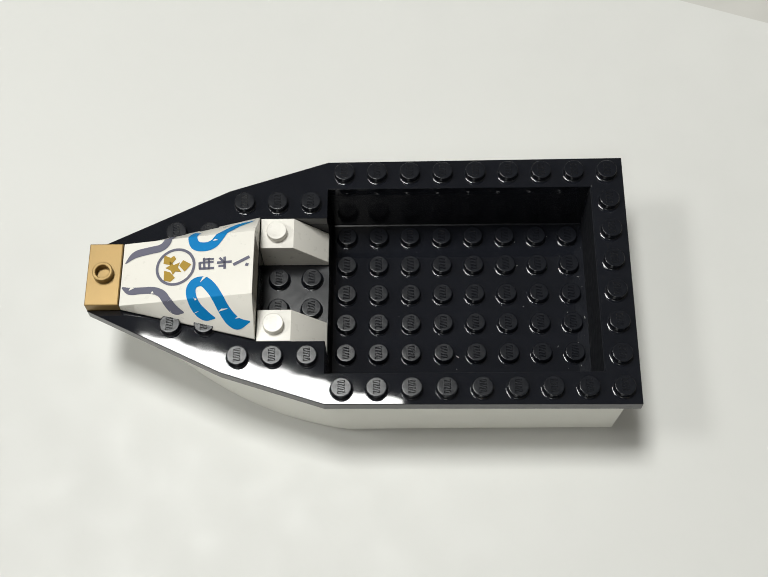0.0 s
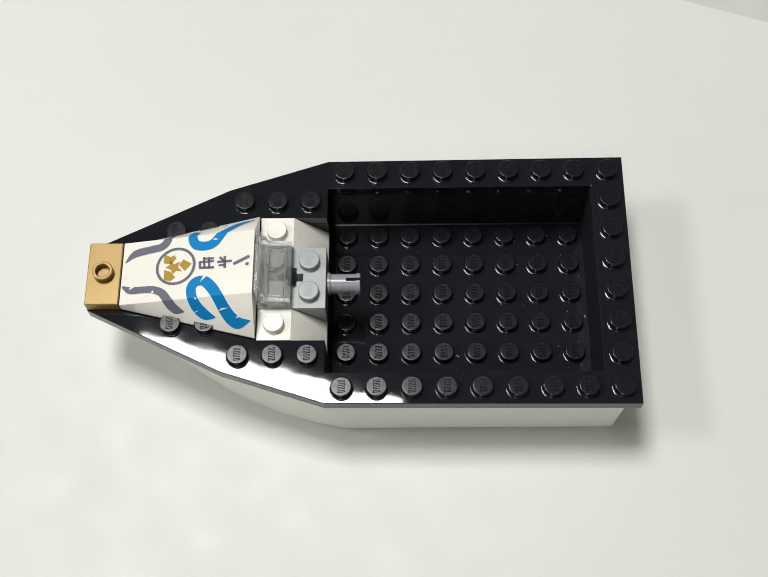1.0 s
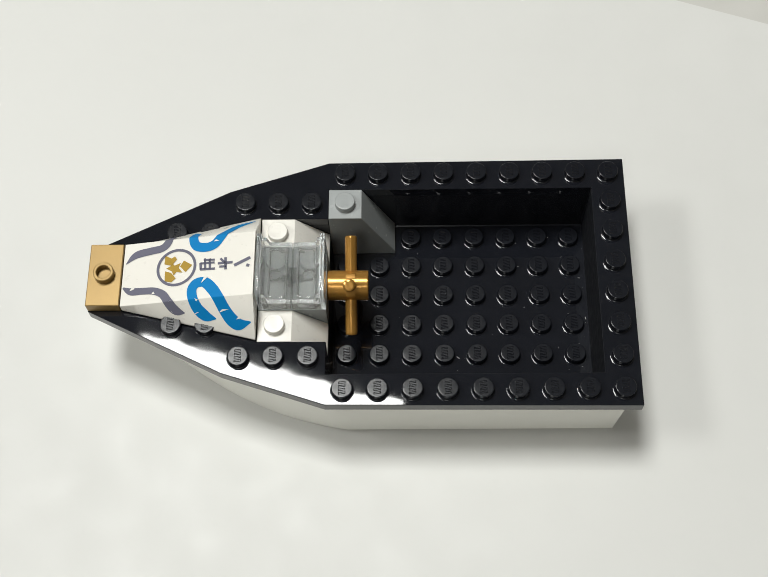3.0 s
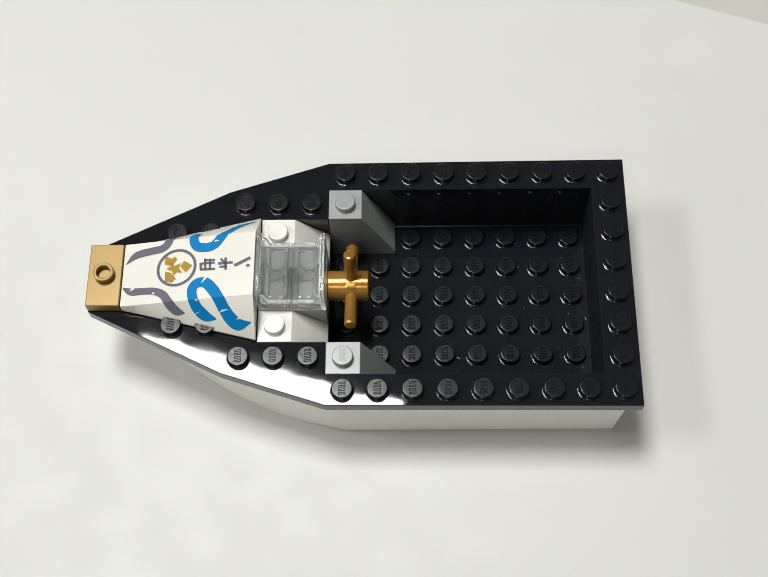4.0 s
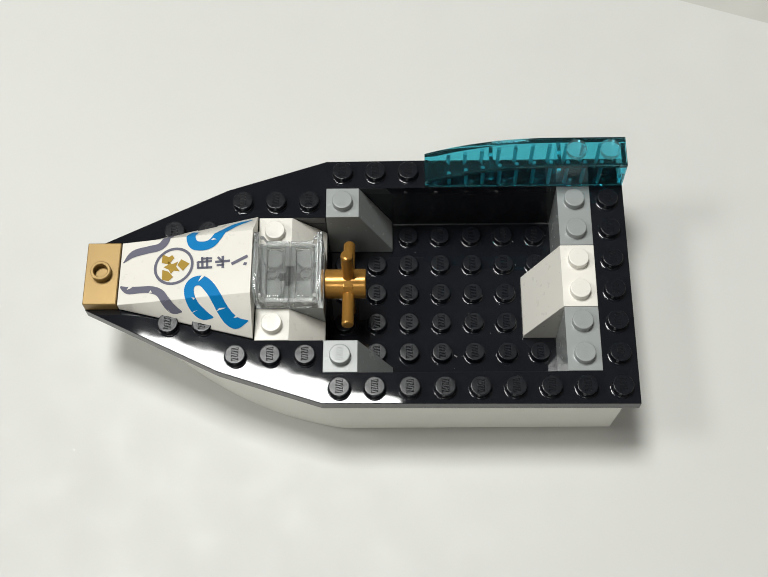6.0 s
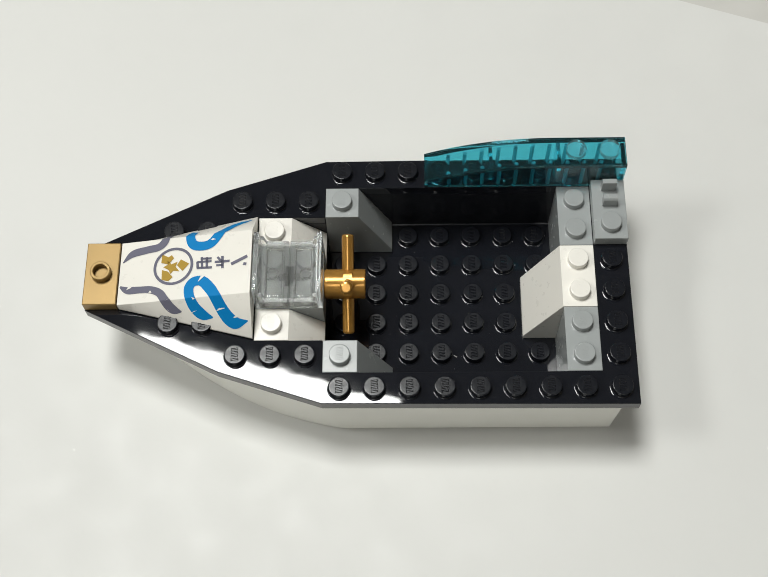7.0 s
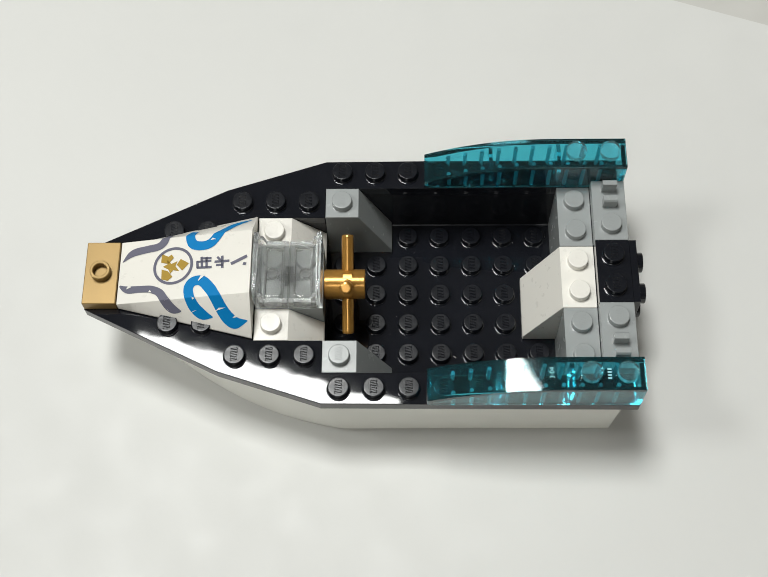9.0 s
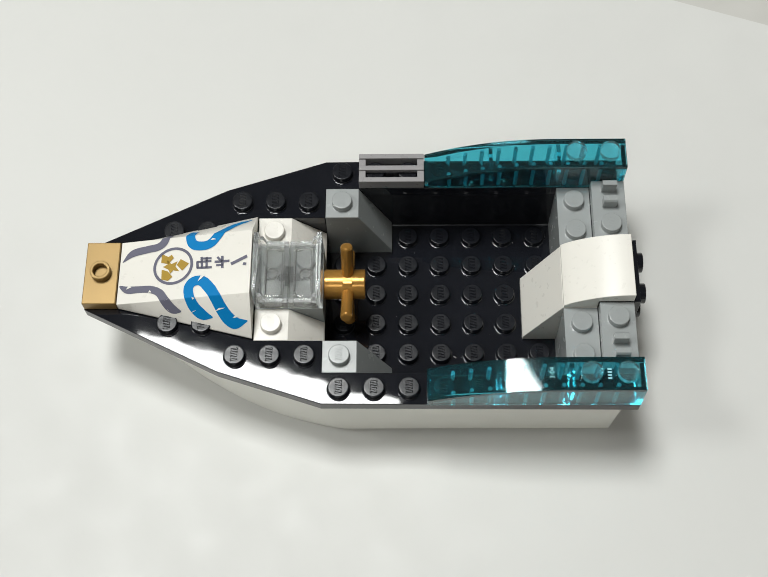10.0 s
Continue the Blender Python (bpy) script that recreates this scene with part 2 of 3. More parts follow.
def build_boat():
    boat = thing("toy_boat", "toy boat hull, black studded deck over white plastic", "toy boat")
    # hull: a raked shell under the rim
    top = [(0.36, 0.2), (9.05, 0.2), (10.5, 0.65), (12.05, 1.2), (13.5, 1.98), (15.0, 2.78), (15.75, 3.3)]
    low = [(0.52, 0.19), (8.45, 0.19), (10.0, 0.54), (11.2, 1.0), (12.3, 1.58), (13.3, 2.28), (13.9, 3.1)]
    top, low, foot = eased(top), eased(low), eased([(x, y + 0.12) for x, y in low])
    bm = bmesh.new()
    rings = []
    for row, z in ((top, RIM - 3.2), (top, RIM - 4.2), (low, 2.3), (low, 1.9), (foot, 1.8), (foot, 0.02)):
        ring = row + [(x, 8 - y) for x, y in row[::-1]]
        rings.append([bm.verts.new((p[0], p[1], z)) for p in plan(ring)])
    n = len(rings[0])
    for a, b in zip(rings, rings[1:]):
        for i in range(n):
            bm.faces.new((a[i], a[(i + 1) % n], b[(i + 1) % n], b[i]))
    bm.faces.new(rings[-1])
    hull = part("hull", bm, HULL_WHITE, boat, "smooth white plastic hull")
    mod = hull.modifiers.new("wall", "SOLIDIFY")
    mod.thickness, mod.offset = 0.0009, -1
    # rim and foredeck: one sheet with the well cut out
    bm = bmesh.new()
    corners = {}

    def v(x, y):
        if (x, y) not in corners:
            corners[x, y] = bm.verts.new((*plan([(x, y)])[0], RIM))
        return corners[x, y]
    tiles = (((0, 0), (0, 8), (1, 7), (1, 1)), ((0, 8), (9, 7.94), (9, 7), (1, 7)), ((0, 0), (1, 1), (9, 1), (9, 0.06)),
             ((9, 7.94), (12, 6.96), (11, 6), (9, 6), (9, 7)), ((9, 0.06), (9, 1), (9, 2), (11, 2), (12, 1.04)),
             ((12, 6.96), (16, 5), (16, 3), (12, 1.04), (11, 2), (11, 6)))
    for tile in tiles:
        bm.faces.new([v(*p) for p in tile])
    bmesh.ops.recalc_face_normals(bm, faces=bm.faces)
    out = bmesh.ops.extrude_face_region(bm, geom=list(bm.faces))
    bmesh.ops.translate(bm, vec=(0, 0, -3.2), verts=[g for g in out["geom"] if isinstance(g, bmesh.types.BMVert)])
    bmesh.ops.recalc_face_normals(bm, faces=bm.faces)
    bevel(bm, 0.16)
    deck = part("deck", bm, BLACK, boat, "glossy black plastic deck")

    def lined(name, *boxes):
        for x0, x1, y0, y1, z0, z1 in boxes:
            (X1, Y0), (X0, Y1) = plan([(x0, y0), (x1, y1)])
            part(name, box(X0, X1, Y0, Y1, RIM + z0, RIM + z1, 0.0), BLACK_SHEEN_LIFT if x1 < 1.1 else BLACK_WALL, boat)
    # the second box is a liner added to hide reflections on the deck's stern edge
    lined("cockpit_wall", (0.85, 1.02, 0.85, 7.15, -20.2, -3.22), (1.0, 1.02, 1.02, 6.98, -3.2, -0.3), (1.02, 9.0, 7.0, 7.15, -20.2, -3.2), (1.02, 9.0, 0.85, 1.0, -20.2, -3.2),
          (9.0, 9.15, 1.0, 2.0, -20.2, -3.2), (9.0, 9.15, 6.0, 7.0, -20.2, -3.2), (9.0, 9.15, 2.0, 6.0, -20.2, -10.6))
    lined("well_wall", (9.15, 11.0, 6.0, 6.15, -9.6, -3.2), (9.15, 11.0, 1.85, 2.0, -9.6, -3.2), (11.0, 11.15, 1.85, 6.15, -9.6, -3.2))
    lined("well_floor", (9.0, 11.15, 1.85, 6.15, -10.6, -9.6))
    # a narrow fillet runs round the foot of the cockpit walls
    bm = box(*sorted(((8 - 1) * U, (8 - 9) * U)), -24, 24, RIM - 20.4, RIM - 19.2, 0)
    floor = part("cockpit_floor", bm, BLACK, boat)
    # its slope and rougher gloss are set to draw a lamp's glint as a line
    bm = bmesh.new()
    prism([(24.0, RIM - 19.2), (24.0, RIM - 19.0), (23.67, RIM - 19.2)], -8.0, 55.84, "x", 0, bm)
    part("fillet", bm, BLACK_WORN, boat)
    bm = bmesh.new()
    prism([(55.84, 24.0), (55.55, 24.0), (55.84, 23.7)], RIM - 19.2, RIM - 3.2, "z", 0, bm)
    part("fillet", bm, BLACK_WORN, boat)
    # a strip added along the far side of the cockpit's mouth, tilted to glint
    bm = bmesh.new()
    prism([(23.98, RIM - 0.134), (24.19, RIM + 0.006), (24.19, RIM - 0.134)], -7.9, 55.9, "x", 0, bm)
    part("glint_edge", bm, BLACK_WORN, boat)
    # studs
    stud = part("stud", stud_bm(0.10, 0.38, 1), BLACK, deck, at=spot(0.5, 0.5, 0), sharp=20)
    places = [(x + 0.5, y, 0) for x in range(9) for y in (0.5, 7.5)] + [(0.5, y + 0.5, 0) for y in range(1, 7)]
    places += [(x, y, 0) for x in (9.5, 10.5, 11.5) for y in (1.5, 6.5)] + [(x, y, 0) for x in (12.5, 13.5) for y in (2.5, 5.5)]
    for x, y, z in places[1:]:
        again(stud, deck, spot(x, y, z))
    for x in range(8):
        for y in range(6):
            again(stud, floor, spot(1.5 + x, 1.5 + y, -19.2))
    for x in (9.5, 10.5):
        for y in (2.5, 3.5, 4.5, 5.5):
            again(stud, deck, spot(x, y, -9.6))
    return stud


STUDS = {}


def stud_on(owner, at, material, name="stud"):
    if material.name not in STUDS:
        STUDS[material.name] = part(name, stud_bm(0.10, 0.38, 1) if material is BLACK else stud_bm(0.022), material, owner, at=at, sharp=20)
        return STUDS[material.name]
    return again(STUDS[material.name], owner, at)


def build_dust():
    """Fine pale lint that lies in the cockpit, most of it towards the stern."""
    dice = random.Random(7)
    bm = bmesh.new()
    for i in range(60):
        x = 7.0 - 5.8 * dice.random() if i % 3 == 0 else 1.05 + 0.7 * dice.random()
        y = 1.15 + 5.7 * dice.random()
        if math.hypot(x % 1 - 0.5, y % 1 - 0.5) < 0.36:
            continue
        c, turn, size = spot(x, y, -19.18), dice.random() * 3.1, 0.04 + 0.08 * dice.random() ** 2
        long = size * (1 + 5 * dice.random() ** 4)
        pts = [(c.x + long * a * math.cos(turn) - size * b * math.sin(turn), c.y + long * a * math.sin(turn) + size * b * math.cos(turn)) for a, b in ((-1, -1), (1, -0.6), (1, 0.6), (-1, 1))]
        prism(pts, c.z, c.z + size, "z", 0, bm)
    tagged(part("dust", bm, LINT), "tiny pale dust specks on the black cockpit floor", "dust", kind="stuff")


# ---- pieces that stay on the bow ----
def wedge_height(x, y):
    """Height of the wedge's skin over the rim, at studs x from the stern and y across."""
    top = 9.4 - (x - 11) / 4 * 6.6
    y = y if y <= 4 else 8 - y
    edge = 2.02 + (x - 11) * 0.245
    if y >= 3:
        return top
    return 1.0 + (top - 1.0) * max(0.0, (y - edge)) / max(0.02, 3.0 - edge)


def build_wedge():
    wedge = thing("wedge_slope", "white tapered wedge piece printed with blue strokes", "toy brick")
    wedge.matrix_world = Matrix.Translation(spot(13, 4, 0) * MM)

    def p(x, y, z):
        return ((13 - x) * U, (y - 4) * U, z)
    bm = bmesh.new()
    rows = []
    for x in [11.02 + 3.96 * k / 9 for k in range(10)]:
        e = 2.02 + (x - 11) * 0.245
        t = wedge_height(x, 4)
        sec = [(e, 0.5), (e, 1.0), (3, t), (5, t), (8 - e, 1.0), (8 - e, 0.5)]
        rows.append([bm.verts.new(p(x, y, z)) for y, z in sec])
    for a, b in zip(rows, rows[1:]):
        for i in range(6):
            bm.faces.new((a[i], a[(i + 1) % 6], b[(i + 1) % 6], b[i]))
    # the aft face is open round a hollow
    rim = rows[0]
    mouth = [bm.verts.new(p(11.02, y, z)) for y, z in ((3.1, 0.7), (3.1, 8.3), (4.9, 8.3), (4.9, 0.7))]
    inside = [bm.verts.new(p(12.6, y, z)) for y, z in ((3.1, 0.7), (3.1, 5.7), (4.9, 5.7), (4.9, 0.7))]
    bm.faces.new((rim[0], rim[1], rim[2], mouth[1], mouth[0]))
    bm.faces.new((rim[2], rim[3], mouth[2], mouth[1]))
    bm.faces.new((rim[3], rim[4], rim[5], mouth[3], mouth[2]))
    bm.faces.new((rim[5], rim[0], mouth[0], mouth[3]))
    for i in range(4):
        bm.faces.new((mouth[i], mouth[(i + 1) % 4], inside[(i + 1) % 4], inside[i]))
    bm.faces.new(inside)
    bm.faces.new(rows[-1][::-1])
    bmesh.ops.recalc_face_normals(bm, faces=bm.faces)
    bevel(bm, 0.2, 2, 12)
    part("body", bm, WHITE, wedge)

    def skin(bm, x, y, lift=0.12):
        return bm.verts.new(p(x, y, wedge_height(x, y) + lift))

    def stroke(name, material, label, line, across=10):
        """A brushed line on the skin. line: (x, y, width in millimetres)."""
        pts = [Vector(q) for q in line]
        pts = [pts[0] * 2 - pts[1]] + pts + [pts[-1] * 2 - pts[-2]]
        way = []
        for i in range(1, len(pts) - 2):
            a, b, c, d = pts[i - 1:i + 3]
            for k in range(10):
                t = k / 10
                way.append(0.5 * (2 * b + (c - a) * t + (2 * a - 5 * b + 4 * c - d) * t * t + (3 * b - a - 3 * c + d) * t ** 3))
        way.append(pts[-2])
        bm = bmesh.new()
        last = None
        for i, q in enumerate(way):
            ahead = way[min(i + 1, len(way) - 1)] - way[max(i - 1, 0)]
            side = Vector((-ahead.y, ahead.x)).normalized() * (max(0.1, q.z) / U / 2)
            row = [skin(bm, q.x + side.x * (2 * k / across - 1), q.y + side.y * (2 * k / across - 1)) for k in range(across + 1)]
            if last:
                for k in range(across):
                    bm.faces.new((last[k], last[k + 1], row[k + 1], row[k]))
            last = row
        return part(name, bm, material, wedge, label)

    def patch(name, material, label, corners):
        bm = bmesh.new()
        grow = 1.4 if len(corners) > 8 else 1.18
        cx, cy = (sum(c[k] for c in corners) / len(corners) for k in (0, 1))
        bm.faces.new([skin(bm, cx + grow * (x - cx), cy + grow * (y - cy)) for x, y in corners])
        return part(name, bm, material, wedge, label)
    stroke("blue_stroke", PRINT_BLUE, "blue brushed hook", ((11.15, 5.76, 0.2), (11.62, 5.52, 1.7), (11.89, 5.17, 2.1), (12.07, 4.90, 2.2), (12.24, 4.70, 2.3),
           (12.47, 4.63, 2.3), (12.75, 4.69, 2.3), (12.87, 4.90, 2.2), (12.86, 5.16, 2.1), (12.80, 5.30, 1.8)))
    stroke("blue_stroke", PRINT_BLUE, "blue brushed hook", ((12.14, 2.55, 0.2), (12.42, 2.63, 1.8), (12.64, 2.78, 2.2), (12.78, 3.0, 2.3), (12.83, 3.31, 2.3),
           (12.70, 3.50, 2.4), (12.45, 3.50, 2.5), (12.22, 3.27, 2.6), (12.03, 2.98, 2.5), (11.87, 2.72, 2.5), (11.68, 2.50, 2.5), (11.45, 2.38, 2.0), (11.12, 2.40, 0.2)))
    stroke("grey_stroke", PRINT_GREY, "grey brushed stroke", ((14.90, 4.34, 0.2), (14.61, 4.60, 1.8), (14.16, 4.69, 1.9), (13.84, 4.74, 1.9), (13.66, 4.90, 1.9), (13.55, 5.25, 1.4)))
    stroke("grey_stroke", PRINT_GREY, "grey brushed stroke", ((14.93, 3.57, 0.4), (14.68, 3.43, 1.8), (14.31, 3.41, 1.7), (13.98, 3.38, 1.8), (13.71, 3.25, 1.9), (13.54, 3.02, 2.0), (13.40, 2.87, 1.8), (13.25, 2.79, 1.3), (13.06, 2.74, 0.2)))
    bm = bmesh.new()
    n = 48
    rims = [[skin(bm, 13.345 + r / U * math.cos(2 * math.pi * k / n), 4.07 + r / U * math.sin(2 * math.pi * k / n)) for k in range(n)] for r in (4.15, 4.80)]
    for k in range(n):
        bm.faces.new((rims[0][k], rims[0][(k + 1) % n], rims[1][(k + 1) % n], rims[1][k]))
    part("ring", bm, PRINT_GREY, wedge, "thin grey printed ring")
    for corners in (((13.68, 4.46), (13.51, 4.37), (13.43, 4.42), (13.37, 4.33), (13.50, 4.17), (13.69, 4.23)),
                    ((13.66, 3.95), (13.50, 3.89), (13.37, 3.73), (13.48, 3.63), (13.65, 3.68)), ((13.21, 4.09), (13.12, 4.24), (12.90, 4.10), (13.06, 3.92)),
                    ((13.58, 4.06), (13.48, 4.11), (13.50, 4.22), (13.40, 4.11), (13.27, 4.16), (13.31, 4.05), (13.22, 3.93), (13.35, 3.96), (13.41, 3.89), (13.46, 3.99))):
        patch("emblem", PRINT_GOLD, "ochre angular emblem shape", corners)
    # nicks in the brush strokes
    for tri in (((12.57, 3.48), (12.49, 3.66), (12.36, 3.67)), ((12.80, 2.68), (12.70, 2.72), (12.60, 2.73)), ((12.04, 2.67), (11.94, 2.73), (11.74, 2.72)),
                ((11.55, 2.49), (11.47, 2.54), (11.36, 2.50)), ((12.26, 4.79), (12.2, 4.85), (12.09, 4.8)), ((14.72, 3.44), (14.65, 3.58), (14.56, 3.5)),
                ((14.04, 3.28), (13.99, 3.36), (13.94, 3.28)), ((13.54, 2.98), (13.46, 3.02), (13.34, 3.07)), ((12.74, 3.02), (12.69, 2.95), (12.63, 2.98))):
        bm = bmesh.new()
        bm.faces.new([skin(bm, x, y, 0.2) for x, y in tri])
        part("nick", bm, WHITE, wedge, "white nick in a brush stroke")
    # marks that cannot be read, as plain bars
    for x0, y0, x1, y1, w in ((12.62, 4.14, 12.60, 3.92, 0.42), (12.63, 4.12, 12.20, 4.11, 0.36), (12.62, 3.93, 12.18, 3.91, 0.40), (12.50, 4.27, 12.47, 3.92, 0.38),
                              (12.35, 4.25, 12.33, 3.90, 0.38), (12.53, 4.22, 12.20, 4.20, 0.36), (12.10, 4.07, 11.66, 4.06, 0.42), (12.03, 4.22, 11.88, 4.06, 0.38),
                              (11.88, 4.24, 11.86, 3.85, 0.42), (12.05, 3.96, 11.84, 3.95, 0.38), (11.61, 3.95, 11.14, 4.16, 0.52), (11.25, 3.93, 11.16, 3.90, 0.5)):
        stroke("print_bar", PRINT_GREY, "grey printed bar", ((x0, y0, w * 1.45), (x1, y1, w * 1.45)), 2)
    return wedge


def build_white_slopes():
    def one():
        s = thing("slope_brick", "white slope brick with one stud on the foredeck", "toy brick", "white slopes beside the windscreen")
        bm = prism([(-7.95, 0.05), (7.95, 0.05), (7.95, 1.6), (0.0, 9.6), (-7.95, 9.6)], -3.95, 3.95, "y", 0.12)
        part("body", bm, WHITE, s)
        stud_on(s, (-4, 0, 9.6), WHITE)
        return s
    a = one()
    a.matrix_world = Matrix.Translation(spot(10, 5.5, -9.6) * MM)
    copy_thing(a, Matrix.Translation(spot(10, 2.5, -9.6) * MM))


def build_bow_plate():
    s = thing("jumper_plate", "pearl gold jumper plate with one hollow stud", "toy brick")
    s.matrix_world = Matrix.Translation(spot(15.5, 4, 0) * MM)
    part("body", box(-3.95, 3.95, -7.95, 7.95, 0.05, 3.2, 0.2), PALE_GOLD, s)
    bm = tube(2.4, 1.6, 3.1, 4.9, 0.2)
    part("stud", bm, PALE_GOLD, s, "hollow round stud")


# ---- pieces added one by one; each starts beside the boat ----
def build_pin_brick():
    s = thing("pin_brick", "light grey brick with axle hole and side pin", "toy brick")
    bm = bmesh.new()
    # the top is cut by a cross-shaped hole
    w, l = 0.95, 2.5
    cross = [(w, l), (-w, l), (-w, w), (-l, w), (-l, -w), (-w, -w), (-w, -l), (w, -l), (w, -w), (l, -w), (l, w), (w, w)]
    H = 7.95
    outer = [(H, H), (-H, H), (-H, -H), (H, -H)]
    cv = [bm.verts.new((x, y, 9.6)) for x, y in cross]
    cl = [bm.verts.new((x, y, 1.0)) for x, y in cross]
    ov = [bm.verts.new((x, y, 9.6)) for x, y in outer]
    ol = [bm.verts.new((x, y, 0.05)) for x, y in outer]
    for o, c in ((0, (11, 0, 1, 2)), (1, (2, 3, 4, 5)), (2, (5, 6, 7, 8)), (3, (8, 9, 10, 11))):
        bm.faces.new([ov[o], ov[(o + 1) % 4]] + [cv[k] for k in c[::-1]])
    for i in range(12):
        bm.faces.new((cv[i], cv[(i + 1) % 12], cl[(i + 1) % 12], cl[i]))
    bm.faces.new(cl)
    for i in range(4):
        bm.faces.new((ov[i], ov[(i + 1) % 4], ol[(i + 1) % 4], ol[i]))
    bm.faces.new(ol)
    bmesh.ops.recalc_face_normals(bm, faces=bm.faces)
    bevel(bm, 0.12)
    part("body", bm, GREY, s)
    for x in (-4, 4):
        for y in (-4, 4):
            stud_on(s, (x, y, 9.6), GREY)
    bm = rod(2.4, 8.0, 15.8, "x", 0.2, at=(0, 5.8))
    rod(2.75, 7.9, 8.9, "x", 0.15, into=bm, at=(0, 5.8))
    rod(2.6, 15.0, 16.0, "x", 0.2, into=bm, at=(0, 5.8))
    pin = part("pin", bm, PIN_GREY, s, "grey friction pin")
    # the slot isn't cut: a black block gives its shade
    part("slot", box(12.6, 16.1, -0.3, 0.4, 6.9, 8.5, 0.05), BLACK, pin, "black block in place of the shaded slot")
    return s


def build_panel():
    """A clear panel: a base with one tall wall towards +x and two low side walls."""
    s = thing("clear_panel", "clear transparent panel piece with a raised wall", "toy brick", "clear panels of the windscreen")
    bm = box(-2.7, 1.5, -6.6, 6.6, 2.0, 3.2, 0.08)
    for x0, x1, y0, y1 in ((-3.9, -2.72, -7.85, 7.85), (1.52, 2.72, -7.85, 7.85), (-2.7, 1.5, -7.85, -6.62), (-2.7, 1.5, 6.62, 7.85)):
        box(x0, x1, y0, y1, 0.05, 3.2, 0.06, bm)
    part("base", bm, CLEAR_BASE, s)
    bm = prism([(-7.85, 0.05), (7.85, 0.05), (7.85, 8.6), (7.2, 9.3), (-7.2, 9.3), (-7.85, 8.6)], 2.74, 3.9, "x", 0.3)
    part("wall", bm, CLEAR, s)
    side = part("side_wall", prism([(-3.8, 3.24), (2.7, 3.24), (2.7, 6.4), (2.0, 6.4), (1.3, 3.9), (-3.8, 3.7)], -0.45, 0.45, "y", 0.06), CLEAR, s, at=(0, -7.35, 0))
    again(side, s, (0, 7.35, 0))
    part("tube", tube(1.6, 1.0, 0.3, 1.96, 0.06), CLEAR, s)
    # the rounded lip of the recess in the base
    lip = bmesh.new()
    loops = []
    for grow, z in ((0.0, 3.18), (0.02, 3.55), (0.4, 3.6), (0.6, 3.18)):
        loop = []
        for cx, cy, a0 in ((0.4, 5.2, 0), (-1.6, 5.2, 90), (-1.6, -5.2, 180), (0.4, -5.2, 270)):
            loop += [lip.verts.new((cx + (1.3 - grow) * math.cos(radians(a0 + k)), cy + (1.3 - grow) * math.sin(radians(a0 + k)), z)) for k in range(0, 91, 15)]
        loops.append(loop)
    for one, two in zip(loops, loops[1:] + loops[:1]):
        for i in range(len(one)):
            lip.faces.new((one[i], one[(i + 1) % len(one)], two[(i + 1) % len(one)], two[i]))
    part("lip", lip, CLEAR, s, sharp=40)
    return s


def build_hub():
    s = thing("bar_hub", "pearl gold hub with four crossed bars", "toy brick")
    bm = bmesh.new()
    rod(3.6, -4.9, 4.9, "x", 0.25, into=bm)
    part("hub", bm, GOLD, s)
    part("collar", rod(3.85, -0.5, 1.9, "x", 0.2, 8), GOLD, s)
    # the hub is solid: a black disc paints the shade of its round hole
    part("bore_shade", rod(2.4, 4.6, 4.95, "x", 0.0), BLACK, s, "black disc in place of the shaded hole")
    bm = rod(1.45, 3.0, 11.9, "z", 0.5)
    bar = part("bar", bm, GOLD, s, at=(0.7, 0, 0))
    for k in (1, 2, 3):
        again(bar, s, (0.7, 0, 0)).rotation_euler = (radians(90 * k), 0, 0)
    return s


def build_tall_slope(mat, width, name, label, group=""):
    """A steep slope, two bricks tall; the slope falls towards +x."""
    s = thing(name, label, "toy brick", group)
    h = width * 4 - 0.05
    bm = prism([(-7.95, 0.05), (7.95, 0.05), (7.95, 1.5), (0.0, 19.2), (-7.95, 19.2)], -h, h, "y", 0.12)
    part("body", bm, mat, s)
    for k in range(width):
        stud_on(s, (-4, (k - (width - 1) / 2) * 8, 19.2), mat)
    return s


def build_tall_brick():
    s = thing("tall_brick", "light grey tall brick with two studs", "toy brick", "grey bricks at the stern")
    part("body", box(-3.95, 3.95, -7.95, 7.95, 0.05, 19.2, 0.12), GREY, s)
    for y in (-4, 4):
        stud_on(s, (0, y, 19.2), GREY)
    return s


def fin_height(x):
    """Top of the fin at x millimetres from its tall end."""
    return 9.6 if x < 16 else 9.6 - 7.0 * ((x - 16) / 32) ** 2.2


